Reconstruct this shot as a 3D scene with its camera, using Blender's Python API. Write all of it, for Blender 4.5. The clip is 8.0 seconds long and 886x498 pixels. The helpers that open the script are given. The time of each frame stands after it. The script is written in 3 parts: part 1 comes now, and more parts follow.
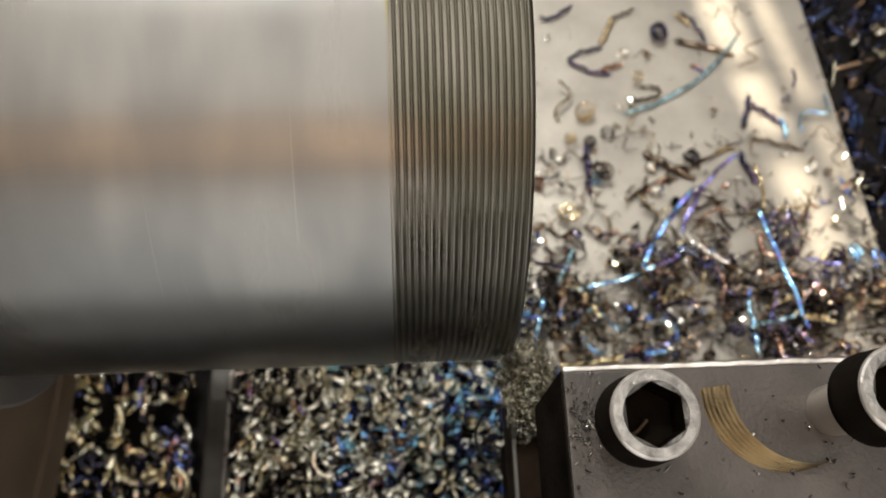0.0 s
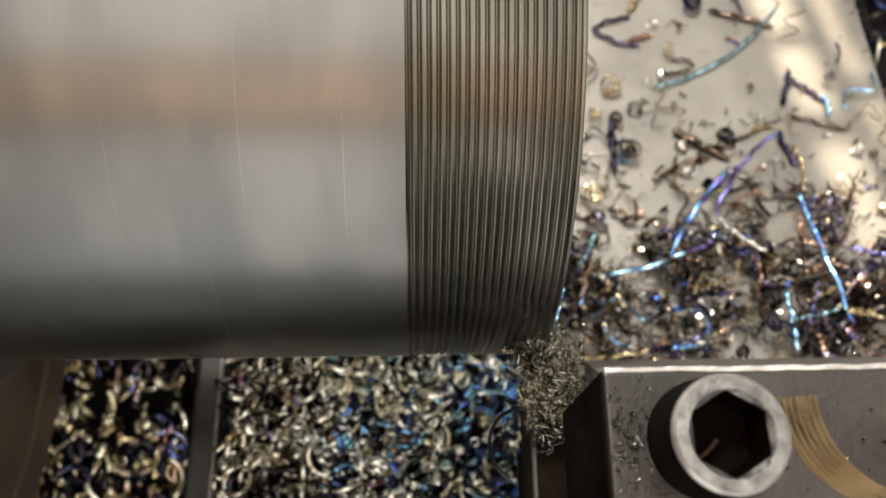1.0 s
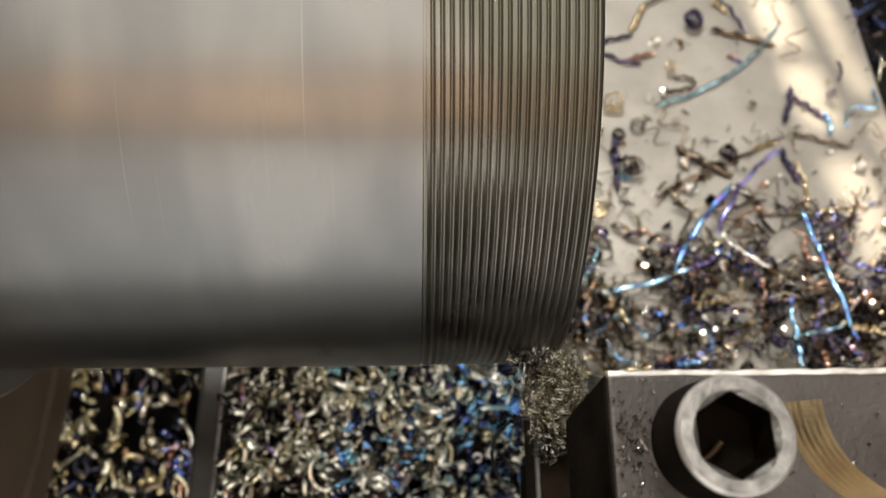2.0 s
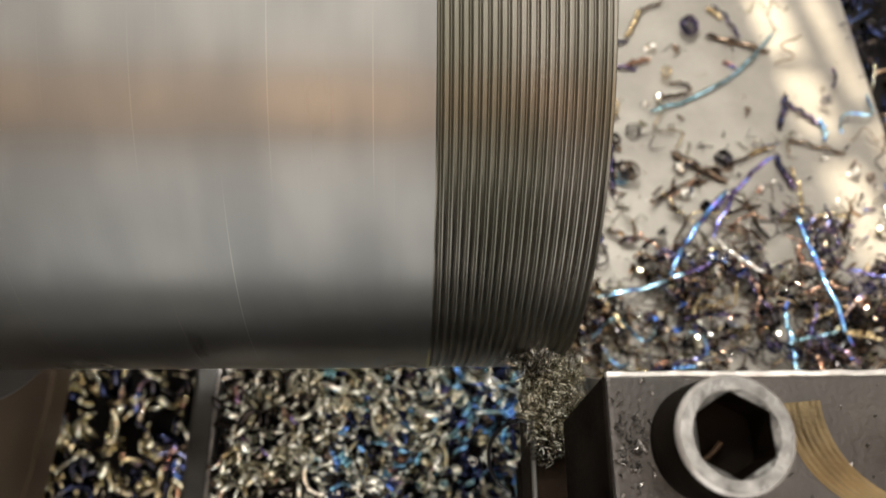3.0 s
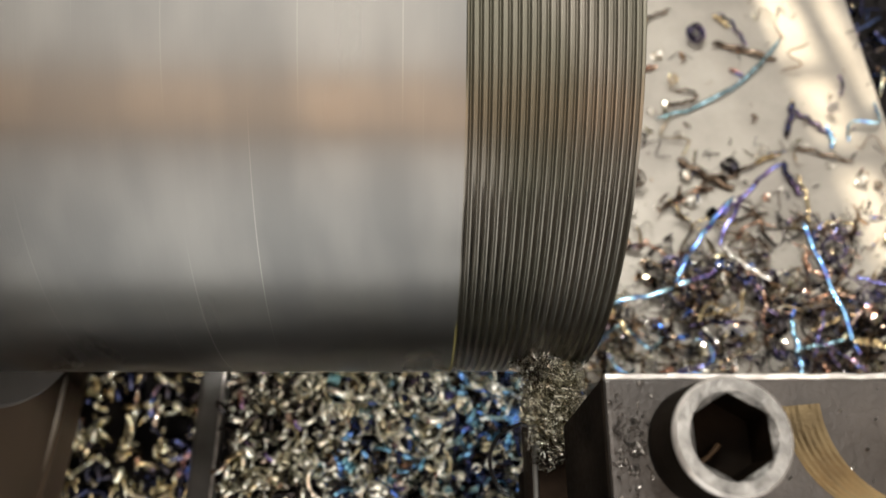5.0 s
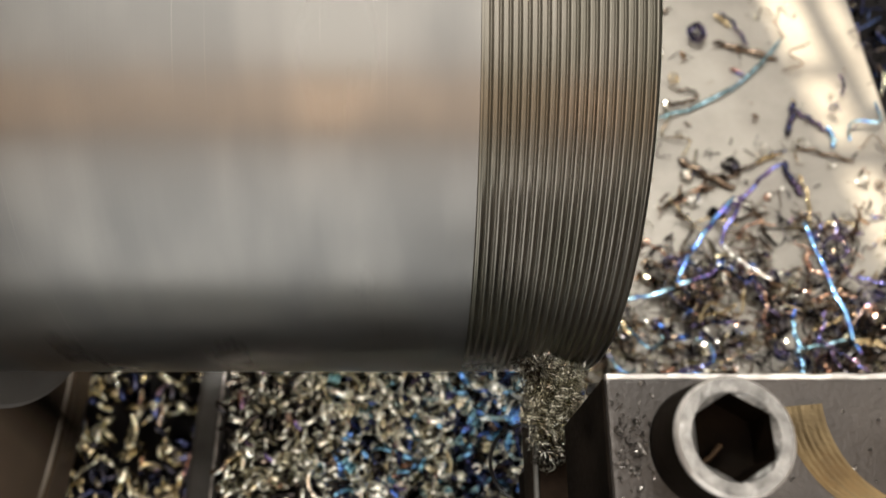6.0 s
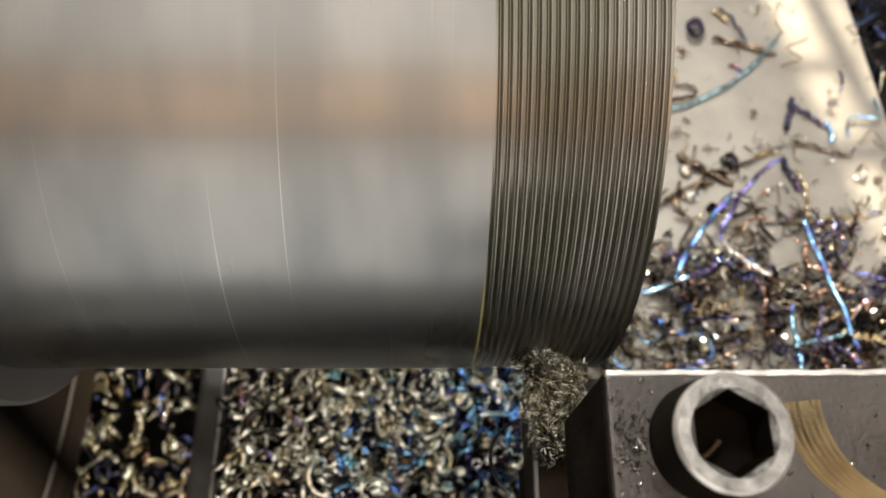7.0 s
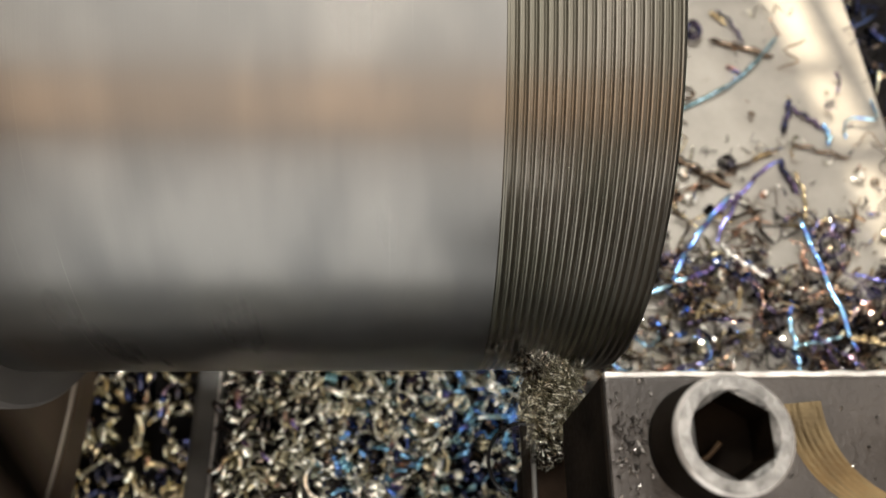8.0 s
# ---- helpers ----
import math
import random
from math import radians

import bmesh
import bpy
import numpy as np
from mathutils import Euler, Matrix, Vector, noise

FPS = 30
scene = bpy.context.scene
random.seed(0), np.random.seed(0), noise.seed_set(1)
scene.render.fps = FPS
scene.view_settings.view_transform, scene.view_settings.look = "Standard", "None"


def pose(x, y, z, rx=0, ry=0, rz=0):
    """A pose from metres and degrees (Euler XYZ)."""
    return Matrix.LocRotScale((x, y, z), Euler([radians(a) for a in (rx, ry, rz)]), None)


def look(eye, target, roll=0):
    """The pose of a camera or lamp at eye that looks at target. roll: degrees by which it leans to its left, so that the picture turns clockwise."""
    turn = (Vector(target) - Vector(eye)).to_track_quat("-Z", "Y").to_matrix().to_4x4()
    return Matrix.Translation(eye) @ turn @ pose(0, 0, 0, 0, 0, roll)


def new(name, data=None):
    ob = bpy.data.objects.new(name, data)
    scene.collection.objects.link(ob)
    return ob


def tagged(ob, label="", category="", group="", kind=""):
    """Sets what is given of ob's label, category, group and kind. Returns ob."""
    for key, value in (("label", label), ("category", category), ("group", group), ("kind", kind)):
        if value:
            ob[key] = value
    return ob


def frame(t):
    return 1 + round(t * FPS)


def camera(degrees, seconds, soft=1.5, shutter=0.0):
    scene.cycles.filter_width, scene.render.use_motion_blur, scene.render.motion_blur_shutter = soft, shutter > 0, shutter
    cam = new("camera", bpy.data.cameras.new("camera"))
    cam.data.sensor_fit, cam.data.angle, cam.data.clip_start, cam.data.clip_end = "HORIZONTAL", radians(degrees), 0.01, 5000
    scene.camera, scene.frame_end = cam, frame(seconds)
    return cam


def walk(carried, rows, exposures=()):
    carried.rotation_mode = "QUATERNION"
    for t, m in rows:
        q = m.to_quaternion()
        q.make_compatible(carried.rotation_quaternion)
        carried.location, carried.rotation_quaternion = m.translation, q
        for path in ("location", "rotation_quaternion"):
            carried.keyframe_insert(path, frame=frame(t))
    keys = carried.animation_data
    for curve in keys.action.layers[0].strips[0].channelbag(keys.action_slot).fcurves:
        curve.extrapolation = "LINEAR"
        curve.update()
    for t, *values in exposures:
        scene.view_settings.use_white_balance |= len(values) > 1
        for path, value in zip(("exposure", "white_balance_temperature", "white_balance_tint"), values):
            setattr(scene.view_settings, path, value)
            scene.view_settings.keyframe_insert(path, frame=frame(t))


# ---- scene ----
# Close view of a lathe from above: a turned steel bar with a screw thread passes the threading tool.
# The carriage (tool post, apron tray) is the fixed frame; bar, chuck and bed slide past it along +x.
cam = camera(56.89, 8.0, soft=1.6, shutter=0.35)
cam.data.dof.use_dof, cam.data.dof.focus_distance, cam.data.dof.aperture_fstop = True, 0.182, 19.0
walk(cam, [
    (0.0, pose(-0.00278, -0.13767, 0.26363, 18.561, -2.749, -2.422)),
    (0.1, pose(-0.00399, -0.13765, 0.26548, 18.603, -2.714, -2.345)),
    (0.2, pose(-0.00089, -0.13702, 0.26129, 18.432, -2.570, -2.676)),
    (0.3, pose(-0.00199, -0.13517, 0.24895, 18.170, -2.178, -2.247)),
    (0.4, pose(-0.00356, -0.12983, 0.23692, 17.581, -2.305, -2.067)),
    (0.5, pose(-0.00187, -0.12716, 0.22709, 17.235, -2.685, -1.659)),
    (1.0, pose(-0.00053, -0.12884, 0.22451, 17.647, -2.331, -1.171)),
    (1.5, pose(-0.00031, -0.13084, 0.22413, 18.536, -2.016, -1.035)),
    (3.0, pose(-0.00149, -0.13304, 0.22276, 19.534, -2.675, -0.832)),
    (3.5, pose(-0.00087, -0.13329, 0.22323, 19.675, -2.503, -0.746)),
    (4.0, pose(-0.00080, -0.13425, 0.22296, 19.886, -2.477, -0.676)),
    (4.5, pose(0.00000, -0.13445, 0.22305, 20.115, -2.250, -0.481)),
    (6.0, pose(0.00026, -0.13421, 0.22191, 20.108, -2.180, -0.419)),
    (6.5, pose(-0.00033, -0.13462, 0.22190, 20.001, -2.265, -0.429)),
    (7.0, pose(-0.00011, -0.13413, 0.22287, 19.790, -2.217, -0.559)),
    (7.5, pose(0.00002, -0.13413, 0.22181, 19.992, -2.291, -0.645)),
    (8.0, pose(0.00000, -0.13406, 0.22143, 20.015, -2.366, -0.693)),
], exposures=[(0.0, 0.92), (1.5, 1.00), (3.0, 1.10), (8.0, 1.20)])

R = 0.087            # radius of the bar
PITCH = 0.002        # thread pitch
FEED = 0.00297       # metres a second along the bar
TURN = 360 * FEED / PITCH   # degrees a second

# ---- light ----
world = bpy.data.worlds.new("workshop_sky")
scene.world = world
world.use_nodes = True
wn = world.node_tree.nodes
sky = wn.new("ShaderNodeTexSky")
sky.sky_type, sky.sun_disc = "NISHITA", False
sky.sun_elevation, sky.sun_rotation = radians(49), radians(-8.5)
wn["Background"].inputs["Strength"].default_value = 0.1
world.node_tree.links.new(sky.outputs[0], wn["Background"].inputs["Color"])

sun = new("sun", bpy.data.lights.new("sun", "SUN"))
sun.data.energy, sun.data.angle, sun.data.color = 5.0, radians(0.5), (1.0, 0.85, 0.64)
sun.matrix_world = look((-0.6, 4, 4.6), (0, 0, 0))


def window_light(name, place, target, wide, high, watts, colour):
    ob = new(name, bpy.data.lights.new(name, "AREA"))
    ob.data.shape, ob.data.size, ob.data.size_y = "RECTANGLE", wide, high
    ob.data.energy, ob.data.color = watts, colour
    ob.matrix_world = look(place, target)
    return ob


# daylight at the roof light and the window behind the operator, both unseen
window_light("roof_light_daylight", (0.4, 0.05, 2.52), (0.4, 0.05, 0), 5.2, 2.5, 46, (1.0, 0.93, 0.855))
window_light("high_window_daylight", (-0.45, 1.52, 1.72), (0, 0, 0), 0.60, 0.52, 74, (1.0, 0.97, 0.91))
# warm lamp added to give the bar its tan reflected band
window_light("aged_roof_light_daylight", (0.4, -1.92, 2.52), (0.4, -1.92, 0), 5.2, 1.22, 20, (1.0, 0.64, 0.40))
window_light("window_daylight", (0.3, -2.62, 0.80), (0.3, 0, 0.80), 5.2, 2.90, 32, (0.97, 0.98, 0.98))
scene.view_settings.exposure = 0.0


# ---- materials ----
def material(name):
    m = bpy.data.materials.new(name)
    m.use_nodes = True
    return m, m.node_tree.nodes, m.node_tree.links, m.node_tree.nodes["Principled BSDF"]


def ramp(nodes, stops, mode="LINEAR"):
    node = nodes.new("ShaderNodeValToRGB")
    node.color_ramp.interpolation = mode
    while len(node.color_ramp.elements) < len(stops):
        node.color_ramp.elements.new(0.5)
    for e, (p, c) in zip(node.color_ramp.elements, stops):
        e.position, e.color = p, (*c, 1)
    return node


def surface(name, low, high, rough, metal, scale, bump=0.1, fine=8.0, spread=0.15):
    """Two-scale worn surface: large stains between two colours, fine grain in bump and gloss."""
    m, n, l, b = material(name)
    co = n.new("ShaderNodeTexCoord")
    big, small = n.new("ShaderNodeTexNoise"), n.new("ShaderNodeTexNoise")
    big.inputs["Scale"].default_value, big.inputs["Detail"].default_value = scale, 6
    small.inputs["Scale"].default_value, small.inputs["Detail"].default_value = scale * fine, 4
    c = ramp(n, [(0.3, low), (0.7, high)])
    g = n.new("ShaderNodeMapRange")
    g.inputs["To Min"].default_value, g.inputs["To Max"].default_value = rough - spread, rough + spread
    bp = n.new("ShaderNodeBump")
    bp.inputs["Strength"].default_value, bp.inputs["Distance"].default_value = bump, 0.0004
    for t in (big, small):
        l.new(co.outputs["Object"], t.inputs["Vector"])
    l.new(big.outputs["Fac"], c.inputs["Fac"])
    l.new(small.outputs["Fac"], g.inputs["Value"])
    l.new(small.outputs["Fac"], bp.inputs["Height"])
    l.new(c.outputs["Color"], b.inputs["Base Color"])
    l.new(g.outputs[0], b.inputs["Roughness"])
    l.new(bp.outputs["Normal"], b.inputs["Normal"])
    b.inputs["Metallic"].default_value = metal
    return m


def turned_steel(name, rough, tone, stain):
    """Lathe-turned steel: rings of fine tool marks round x, and smeared patches that turn with the bar."""
    m, n, l, b = material(name)
    co = n.new("ShaderNodeTexCoord")
    mp = n.new("ShaderNodeMapping")
    mp.inputs["Scale"].default_value = (2600, 6, 6)
    ring = n.new("ShaderNodeTexNoise")
    ring.inputs["Scale"].default_value, ring.inputs["Detail"].default_value = 1.0, 3
    mp2 = n.new("ShaderNodeMapping")
    mp2.inputs["Scale"].default_value = (1.6, 0.9, 0.9)
    patch = n.new("ShaderNodeTexNoise")
    patch.inputs["Scale"].default_value, patch.inputs["Detail"].default_value = 26, 5
    c = ramp(n, [(0.40, stain), (0.58, tone)])
    g = n.new("ShaderNodeMapRange")
    g.inputs["From Min"].default_value, g.inputs["From Max"].default_value = 0.35, 0.65
    g.inputs["To Min"].default_value, g.inputs["To Max"].default_value = rough + 0.05, rough - 0.035
    bp = n.new("ShaderNodeBump")
    bp.inputs["Strength"].default_value, bp.inputs["Distance"].default_value = 0.12, 0.00008
    l.new(co.outputs["Object"], mp.inputs["Vector"])
    l.new(mp.outputs[0], ring.inputs["Vector"])
    l.new(co.outputs["Object"], mp2.inputs["Vector"])
    l.new(mp2.outputs[0], patch.inputs["Vector"])
    l.new(patch.outputs["Fac"], c.inputs["Fac"])
    l.new(patch.outputs["Fac"], g.inputs["Value"])
    l.new(ring.outputs["Fac"], bp.inputs["Height"])
    # scattered bright rubbed rings
    mp3 = n.new("ShaderNodeMapping")
    mp3.inputs["Scale"].default_value = (1500, 7, 7)
    mp3.inputs["Location"].default_value = (3.7, 1.1, 0.4)
    rub = n.new("ShaderNodeTexNoise")
    rub.inputs["Scale"].default_value, rub.inputs["Detail"].default_value = 1.0, 1
    pick = ramp(n, [(0.745, (0, 0, 0)), (0.86, (1, 1, 1))])
    shade = n.new("ShaderNodeMix")
    shade.data_type = "RGBA"
    shade.inputs["B"].default_value = (0.36, 0.345, 0.32, 1)
    l.new(co.outputs["Object"], mp3.inputs["Vector"])
    l.new(mp3.outputs[0], rub.inputs["Vector"])
    l.new(rub.outputs["Fac"], pick.inputs["Fac"])
    l.new(pick.outputs["Color"], shade.inputs["Factor"])
    l.new(c.outputs["Color"], shade.inputs["A"])
    l.new(shade.outputs["Result"], b.inputs["Base Color"])
    l.new(g.outputs[0], b.inputs["Roughness"])
    l.new(bp.outputs["Normal"], b.inputs["Normal"])
    tan = n.new("ShaderNodeTangent")
    tan.direction_type, tan.axis = "RADIAL", "X"
    l.new(tan.outputs[0], b.inputs["Tangent"])
    b.inputs["Metallic"].default_value, b.inputs["Anisotropic"].default_value = 1.0, 0.2
    b.inputs["Anisotropic Rotation"].default_value = 0.25
    return m


def swarf_material(name, stops, rough=0.25, vary=0.16):
    """Tempered steel chips: each chip takes its own temper colour."""
    m, n, l, b = material(name)
    geo = n.new("ShaderNodeNewGeometry")
    c = ramp(n, stops, "LINEAR")
    co, t = n.new("ShaderNodeTexCoord"), n.new("ShaderNodeTexNoise")
    t.inputs["Scale"].default_value = 160
    mixer = n.new("ShaderNodeMath")
    mixer.operation = "MULTIPLY_ADD"
    mixer.inputs[1].default_value, mixer.inputs[2].default_value = vary, -vary / 2
    add = n.new("ShaderNodeMath")
    l.new(co.outputs["Object"], t.inputs["Vector"])
    l.new(t.outputs["Fac"], mixer.inputs[0])
    l.new(mixer.outputs[0], add.inputs[0])
    l.new(geo.outputs["Random Per Island"], add.inputs[1])
    l.new(add.outputs[0], c.inputs["Fac"])
    l.new(c.outputs["Color"], b.inputs["Base Color"])
    b.inputs["Metallic"].default_value, b.inputs["Roughness"].default_value = 1.0, rough
    return m


SILVER, GOLD, BROWN = (0.82, 0.81, 0.75), (0.76, 0.65, 0.44), (0.30, 0.21, 0.14)
VIOLET, BLUE, SKY, TEAL = (0.36, 0.27, 0.70), (0.13, 0.30, 0.92), (0.32, 0.68, 0.97), (0.32, 0.60, 0.68)
# near-black chip colour; its share also paints shaded gaps into the heaps
CHIP_GAP_DARK = (0.05, 0.045, 0.045)
OLIVE = (0.34, 0.32, 0.22)
NAVY, COPPER = (0.04, 0.05, 0.12), (0.62, 0.34, 0.22)
STEEL_BAR = turned_steel("turned_steel", 0.305, (0.1775, 0.1725, 0.1619), (0.1388, 0.1375, 0.1325))
STEEL_THREAD = turned_steel("oily_thread_steel", 0.29, (0.185, 0.172, 0.148), (0.120, 0.116, 0.092))
CHUCK = surface("oily_brown_chuck_steel", (0.0813, 0.0600, 0.0413), (0.1812, 0.1344, 0.0969), 0.42, 0.3, 14, 0.15)
JAW = surface("worn_jaw_steel", (0.1125, 0.0813, 0.0562), (0.2125, 0.1688, 0.1313), 0.35, 0.5, 20, 0.15)
EDGE = surface("rubbed_bright_steel", (0.516, 0.469, 0.422), (0.750, 0.703, 0.637), 0.35, 1.0, 60, 0.1)
DULL_EDGE = surface("dull_rubbed_steel", (0.276, 0.260, 0.244), (0.634, 0.609, 0.577), 0.42, 0.8, 160, 0.5, 5)
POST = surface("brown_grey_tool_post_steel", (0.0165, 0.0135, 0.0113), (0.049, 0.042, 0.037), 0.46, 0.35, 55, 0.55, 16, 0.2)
# paler copy of the post steel, holding the light on the flank
FLANK = surface("lit_flank_steel", (0.07, 0.061, 0.053), (0.15, 0.136, 0.122), 0.5, 0.3, 40, 0.3)
# near-black steel; carries the shade on faces turned from the light
SHADE_BLACK = surface("shade_black_steel", (0.0025, 0.002, 0.0016), (0.009, 0.0068, 0.0052), 0.66, 0.0, 90, 0.2)
SCREW = surface("worn_screw_steel", (0.0750, 0.0725, 0.0688), (0.2937, 0.2863, 0.2719), 0.38, 0.8, 260, 0.7, 5)
BRASSY = surface("brassy_turned_steel", (0.028, 0.018, 0.008), (0.15, 0.11, 0.052), 0.34, 0.75, 60, 0.4, 14)
OIL = surface("yellow_cutting_oil", (0.13, 0.115, 0.035), (0.21, 0.19, 0.07), 0.3, 0.4, 90, 0.1)
# near-black tone stands for the shade inside the sockets
SOCKET = surface("shade_dark_socket", (0.001, 0.0007, 0.0005), (0.005, 0.003, 0.0016), 0.72, 0.0, 150, 0.2)
TOOL = surface("dark_oily_tool_steel", (0.004, 0.0026, 0.0016), (0.014, 0.009, 0.006), 0.6, 0.1, 110, 0.3)
# brown of the glint painted into the screw socket
GLINT_TONE = surface("brown_glint_tone", (0.012, 0.007, 0.004), (0.040, 0.024, 0.013), 0.6, 0.0, 300, 0.2)
GRIT = surface("grey_metal_grit", (0.02, 0.018, 0.016), (0.20, 0.185, 0.17), 0.3, 0.9, 900, 0.1)
TRAY = surface("bare_grey_tray_steel", (0.215, 0.200, 0.178), (0.315, 0.296, 0.262), 0.52, 0.75, 22, 0.25, 14)
COLLAR = surface("dull_grey_collar_steel", (0.06, 0.058, 0.056), (0.10, 0.096, 0.092), 0.55, 0.3, 30, 0.2)
# dark iron, used as well for the painted shade under the heap
DARK_TRAY = surface("dark_iron_heap_shade", (0.004, 0.0036, 0.0036), (0.014, 0.0125, 0.012), 0.55, 0.1, 25, 0.3)
RAIL = surface("grey_oily_rail_iron", (0.036, 0.035, 0.032), (0.092, 0.089, 0.083), 0.45, 0.6, 40, 0.25)
for dull, gloss in ((SOCKET, 0.02), (SHADE_BLACK, 0.012), (TOOL, 0.02), (DARK_TRAY, 0.08), (GLINT_TONE, 0.03)):
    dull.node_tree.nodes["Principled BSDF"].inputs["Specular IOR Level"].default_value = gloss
WALL = surface("warm_workshop_plaster", (0.260, 0.250, 0.230), (0.380, 0.365, 0.340), 0.8, 0.0, 3, 0.2)
# unseen wall part, tinted to brighten and cool the bar's lower reflection
PALE = surface("pale_reflecting_wall", (0.420, 0.470, 0.490), (0.550, 0.600, 0.620), 0.7, 0.0, 3, 0.2)
# opaque white of the panes added to close the openings
OPAQUE_WHITE = surface("opaque_pane_white", (0.620, 0.630, 0.620), (0.740, 0.750, 0.740), 0.35, 0.0, 5, 0.1)
CEIL = surface("pale_workshop_ceiling", (0.400, 0.350, 0.290), (0.520, 0.460, 0.380), 0.85, 0.0, 2, 0.1)
FLOOR = surface("stained_concrete", (0.140, 0.150, 0.155), (0.240, 0.255, 0.260), 0.7, 0.0, 4, 0.3)
WIRE = surface("black_oily_chip", (0.006, 0.006, 0.007), (0.02, 0.02, 0.02), 0.3, 0.5, 80)
PALE_PILE = swarf_material("pale_swarf", [(0.0, CHIP_GAP_DARK), (0.20, CHIP_GAP_DARK), (0.26, OLIVE), (0.34, (0.42, 0.40, 0.29)), (0.36, (0.80, 0.69, 0.44)), (0.44, (0.93, 0.94, 0.84)), (0.93, (0.96, 0.97, 0.90)), (0.97, COPPER), (1.0, VIOLET)], 0.12)
BLUE_PILE = swarf_material("blued_swarf", [(0.0, CHIP_GAP_DARK), (0.10, NAVY), (0.22, NAVY), (0.28, OLIVE), (0.38, (0.88, 0.84, 0.66)), (0.76, (0.92, 0.95, 0.90)), (0.81, TEAL), (0.90, SKY), (0.97, BLUE), (1.0, VIOLET)], 0.12)
DARK_PILE = swarf_material("dark_swarf", [(0.0, CHIP_GAP_DARK), (0.26, CHIP_GAP_DARK), (0.36, NAVY), (0.46, BROWN), (0.58, (0.30, 0.20, 0.12)), (0.64, (0.5, 0.4, 0.26)), (0.68, OLIVE), (0.76, (0.55, 0.53, 0.47)), (0.92, SILVER), (0.95, COPPER), (0.98, NAVY), (1.0, BLUE)], 0.22)
BED_PILE = swarf_material("bed_swarf", [(0.0, CHIP_GAP_DARK), (0.18, NAVY), (0.26, (0.30, 0.26, 0.16)), (0.36, (0.97, 0.80, 0.48)), (0.55, (0.92, 0.90, 0.70)), (0.88, (0.95, 0.94, 0.82)), (0.93, COPPER), (0.96, (0.3, 0.25, 0.42)), (1.0, BLUE)], 0.13)
SUMP_PILE = swarf_material("dark_blued_swarf", [(0.0, CHIP_GAP_DARK), (0.35, (0.012, 0.014, 0.03)), (0.55, NAVY), (0.68, (0.04, 0.08, 0.20)), (0.80, (0.10, 0.08, 0.06)), (0.88, BROWN), (0.94, OLIVE), (1.0, (0.55, 0.53, 0.47))], 0.25)
FUZZ = swarf_material("hair_fine_swarf", [(0.0, (0.03, 0.025, 0.012)), (0.35, (0.15, 0.135, 0.082)), (0.68, (0.60, 0.58, 0.46)), (1.0, (0.98, 0.97, 0.88))], 0.16)
FUZZ_DARK = swarf_material("dark_hair_fine_swarf", [(0.0, (0.015, 0.013, 0.01)), (0.5, (0.06, 0.055, 0.045)), (0.8, (0.25, 0.24, 0.2)), (1.0, (0.9, 0.88, 0.8))], 0.12)
def strand(name, *colours):
    last = len(colours) - 1
    return swarf_material("swarf_" + name, [(0.25 + 0.5 * i / max(1, last), c) for i, c in enumerate(colours)], 0.24, 2.4)


STRAND = {
    "silver": strand("silver", (0.5, 0.49, 0.45), (0.8, 0.79, 0.74), (0.95, 0.94, 0.9)), "gold": strand("gold", (0.2, 0.14, 0.07), (0.48, 0.38, 0.22), (0.72, 0.6, 0.38)),
    "brown": strand("brown", (0.022, 0.016, 0.013), (0.065, 0.046, 0.034), (0.17, 0.125, 0.09)), "violet": strand("violet", (0.12, 0.08, 0.18), (0.27, 0.20, 0.48), (0.22, 0.26, 0.66)),
    "blue": strand("blue", (0.22, 0.17, 0.52), (0.12, 0.27, 0.72), (0.28, 0.56, 0.92)), "sky": strand("sky", (0.22, 0.36, 0.8), (0.30, 0.62, 0.95), (0.55, 0.85, 1.0)),
    "teal": strand("teal", (0.16, 0.24, 0.28), (0.28, 0.50, 0.58), (0.50, 0.76, 0.92)), "navy": strand("navy", (0.016, 0.014, 0.018), (0.03, 0.035, 0.08), (0.12, 0.09, 0.16)),
    "copper": strand("copper", (0.2, 0.1, 0.07), (0.36, 0.21, 0.14), (0.6, 0.42, 0.32))}


# ---- mesh helpers ----
def mesh_object(name, verts, faces, mat, parent=None, label="", smooth=False):
    me = bpy.data.meshes.new(name)
    me.from_pydata([tuple(v) for v in verts], [], [tuple(f) for f in faces])
    me.materials.append(mat)
    if smooth:
        me.polygons.foreach_set("use_smooth", [True] * len(me.polygons))
    me.update()
    ob = new(name, me)
    ob.parent = parent
    return tagged(ob, label)


def part(name, bm, mat, parent=None, label="", smooth=False):
    me = bpy.data.meshes.new(name)
    bm.normal_update()
    bm.to_mesh(me)
    bm.free()
    me.materials.append(mat)
    if smooth:
        me.polygons.foreach_set("use_smooth", [True] * len(me.polygons))
    ob = new(name, me)
    ob.parent = parent
    return tagged(ob, label)


def block(x0, x1, y0, y1, z0, z1, bevel=0.0, segments=2):
    bm = bmesh.new()
    bmesh.ops.create_cube(bm, size=1)
    for v in bm.verts:
        v.co = Vector((x0 if v.co.x < 0 else x1, y0 if v.co.y < 0 else y1, z0 if v.co.z < 0 else z1))
    if bevel:
        bmesh.ops.bevel(bm, geom=bm.edges[:], offset=bevel, segments=segments, profile=0.6, affect="EDGES")
    return bm


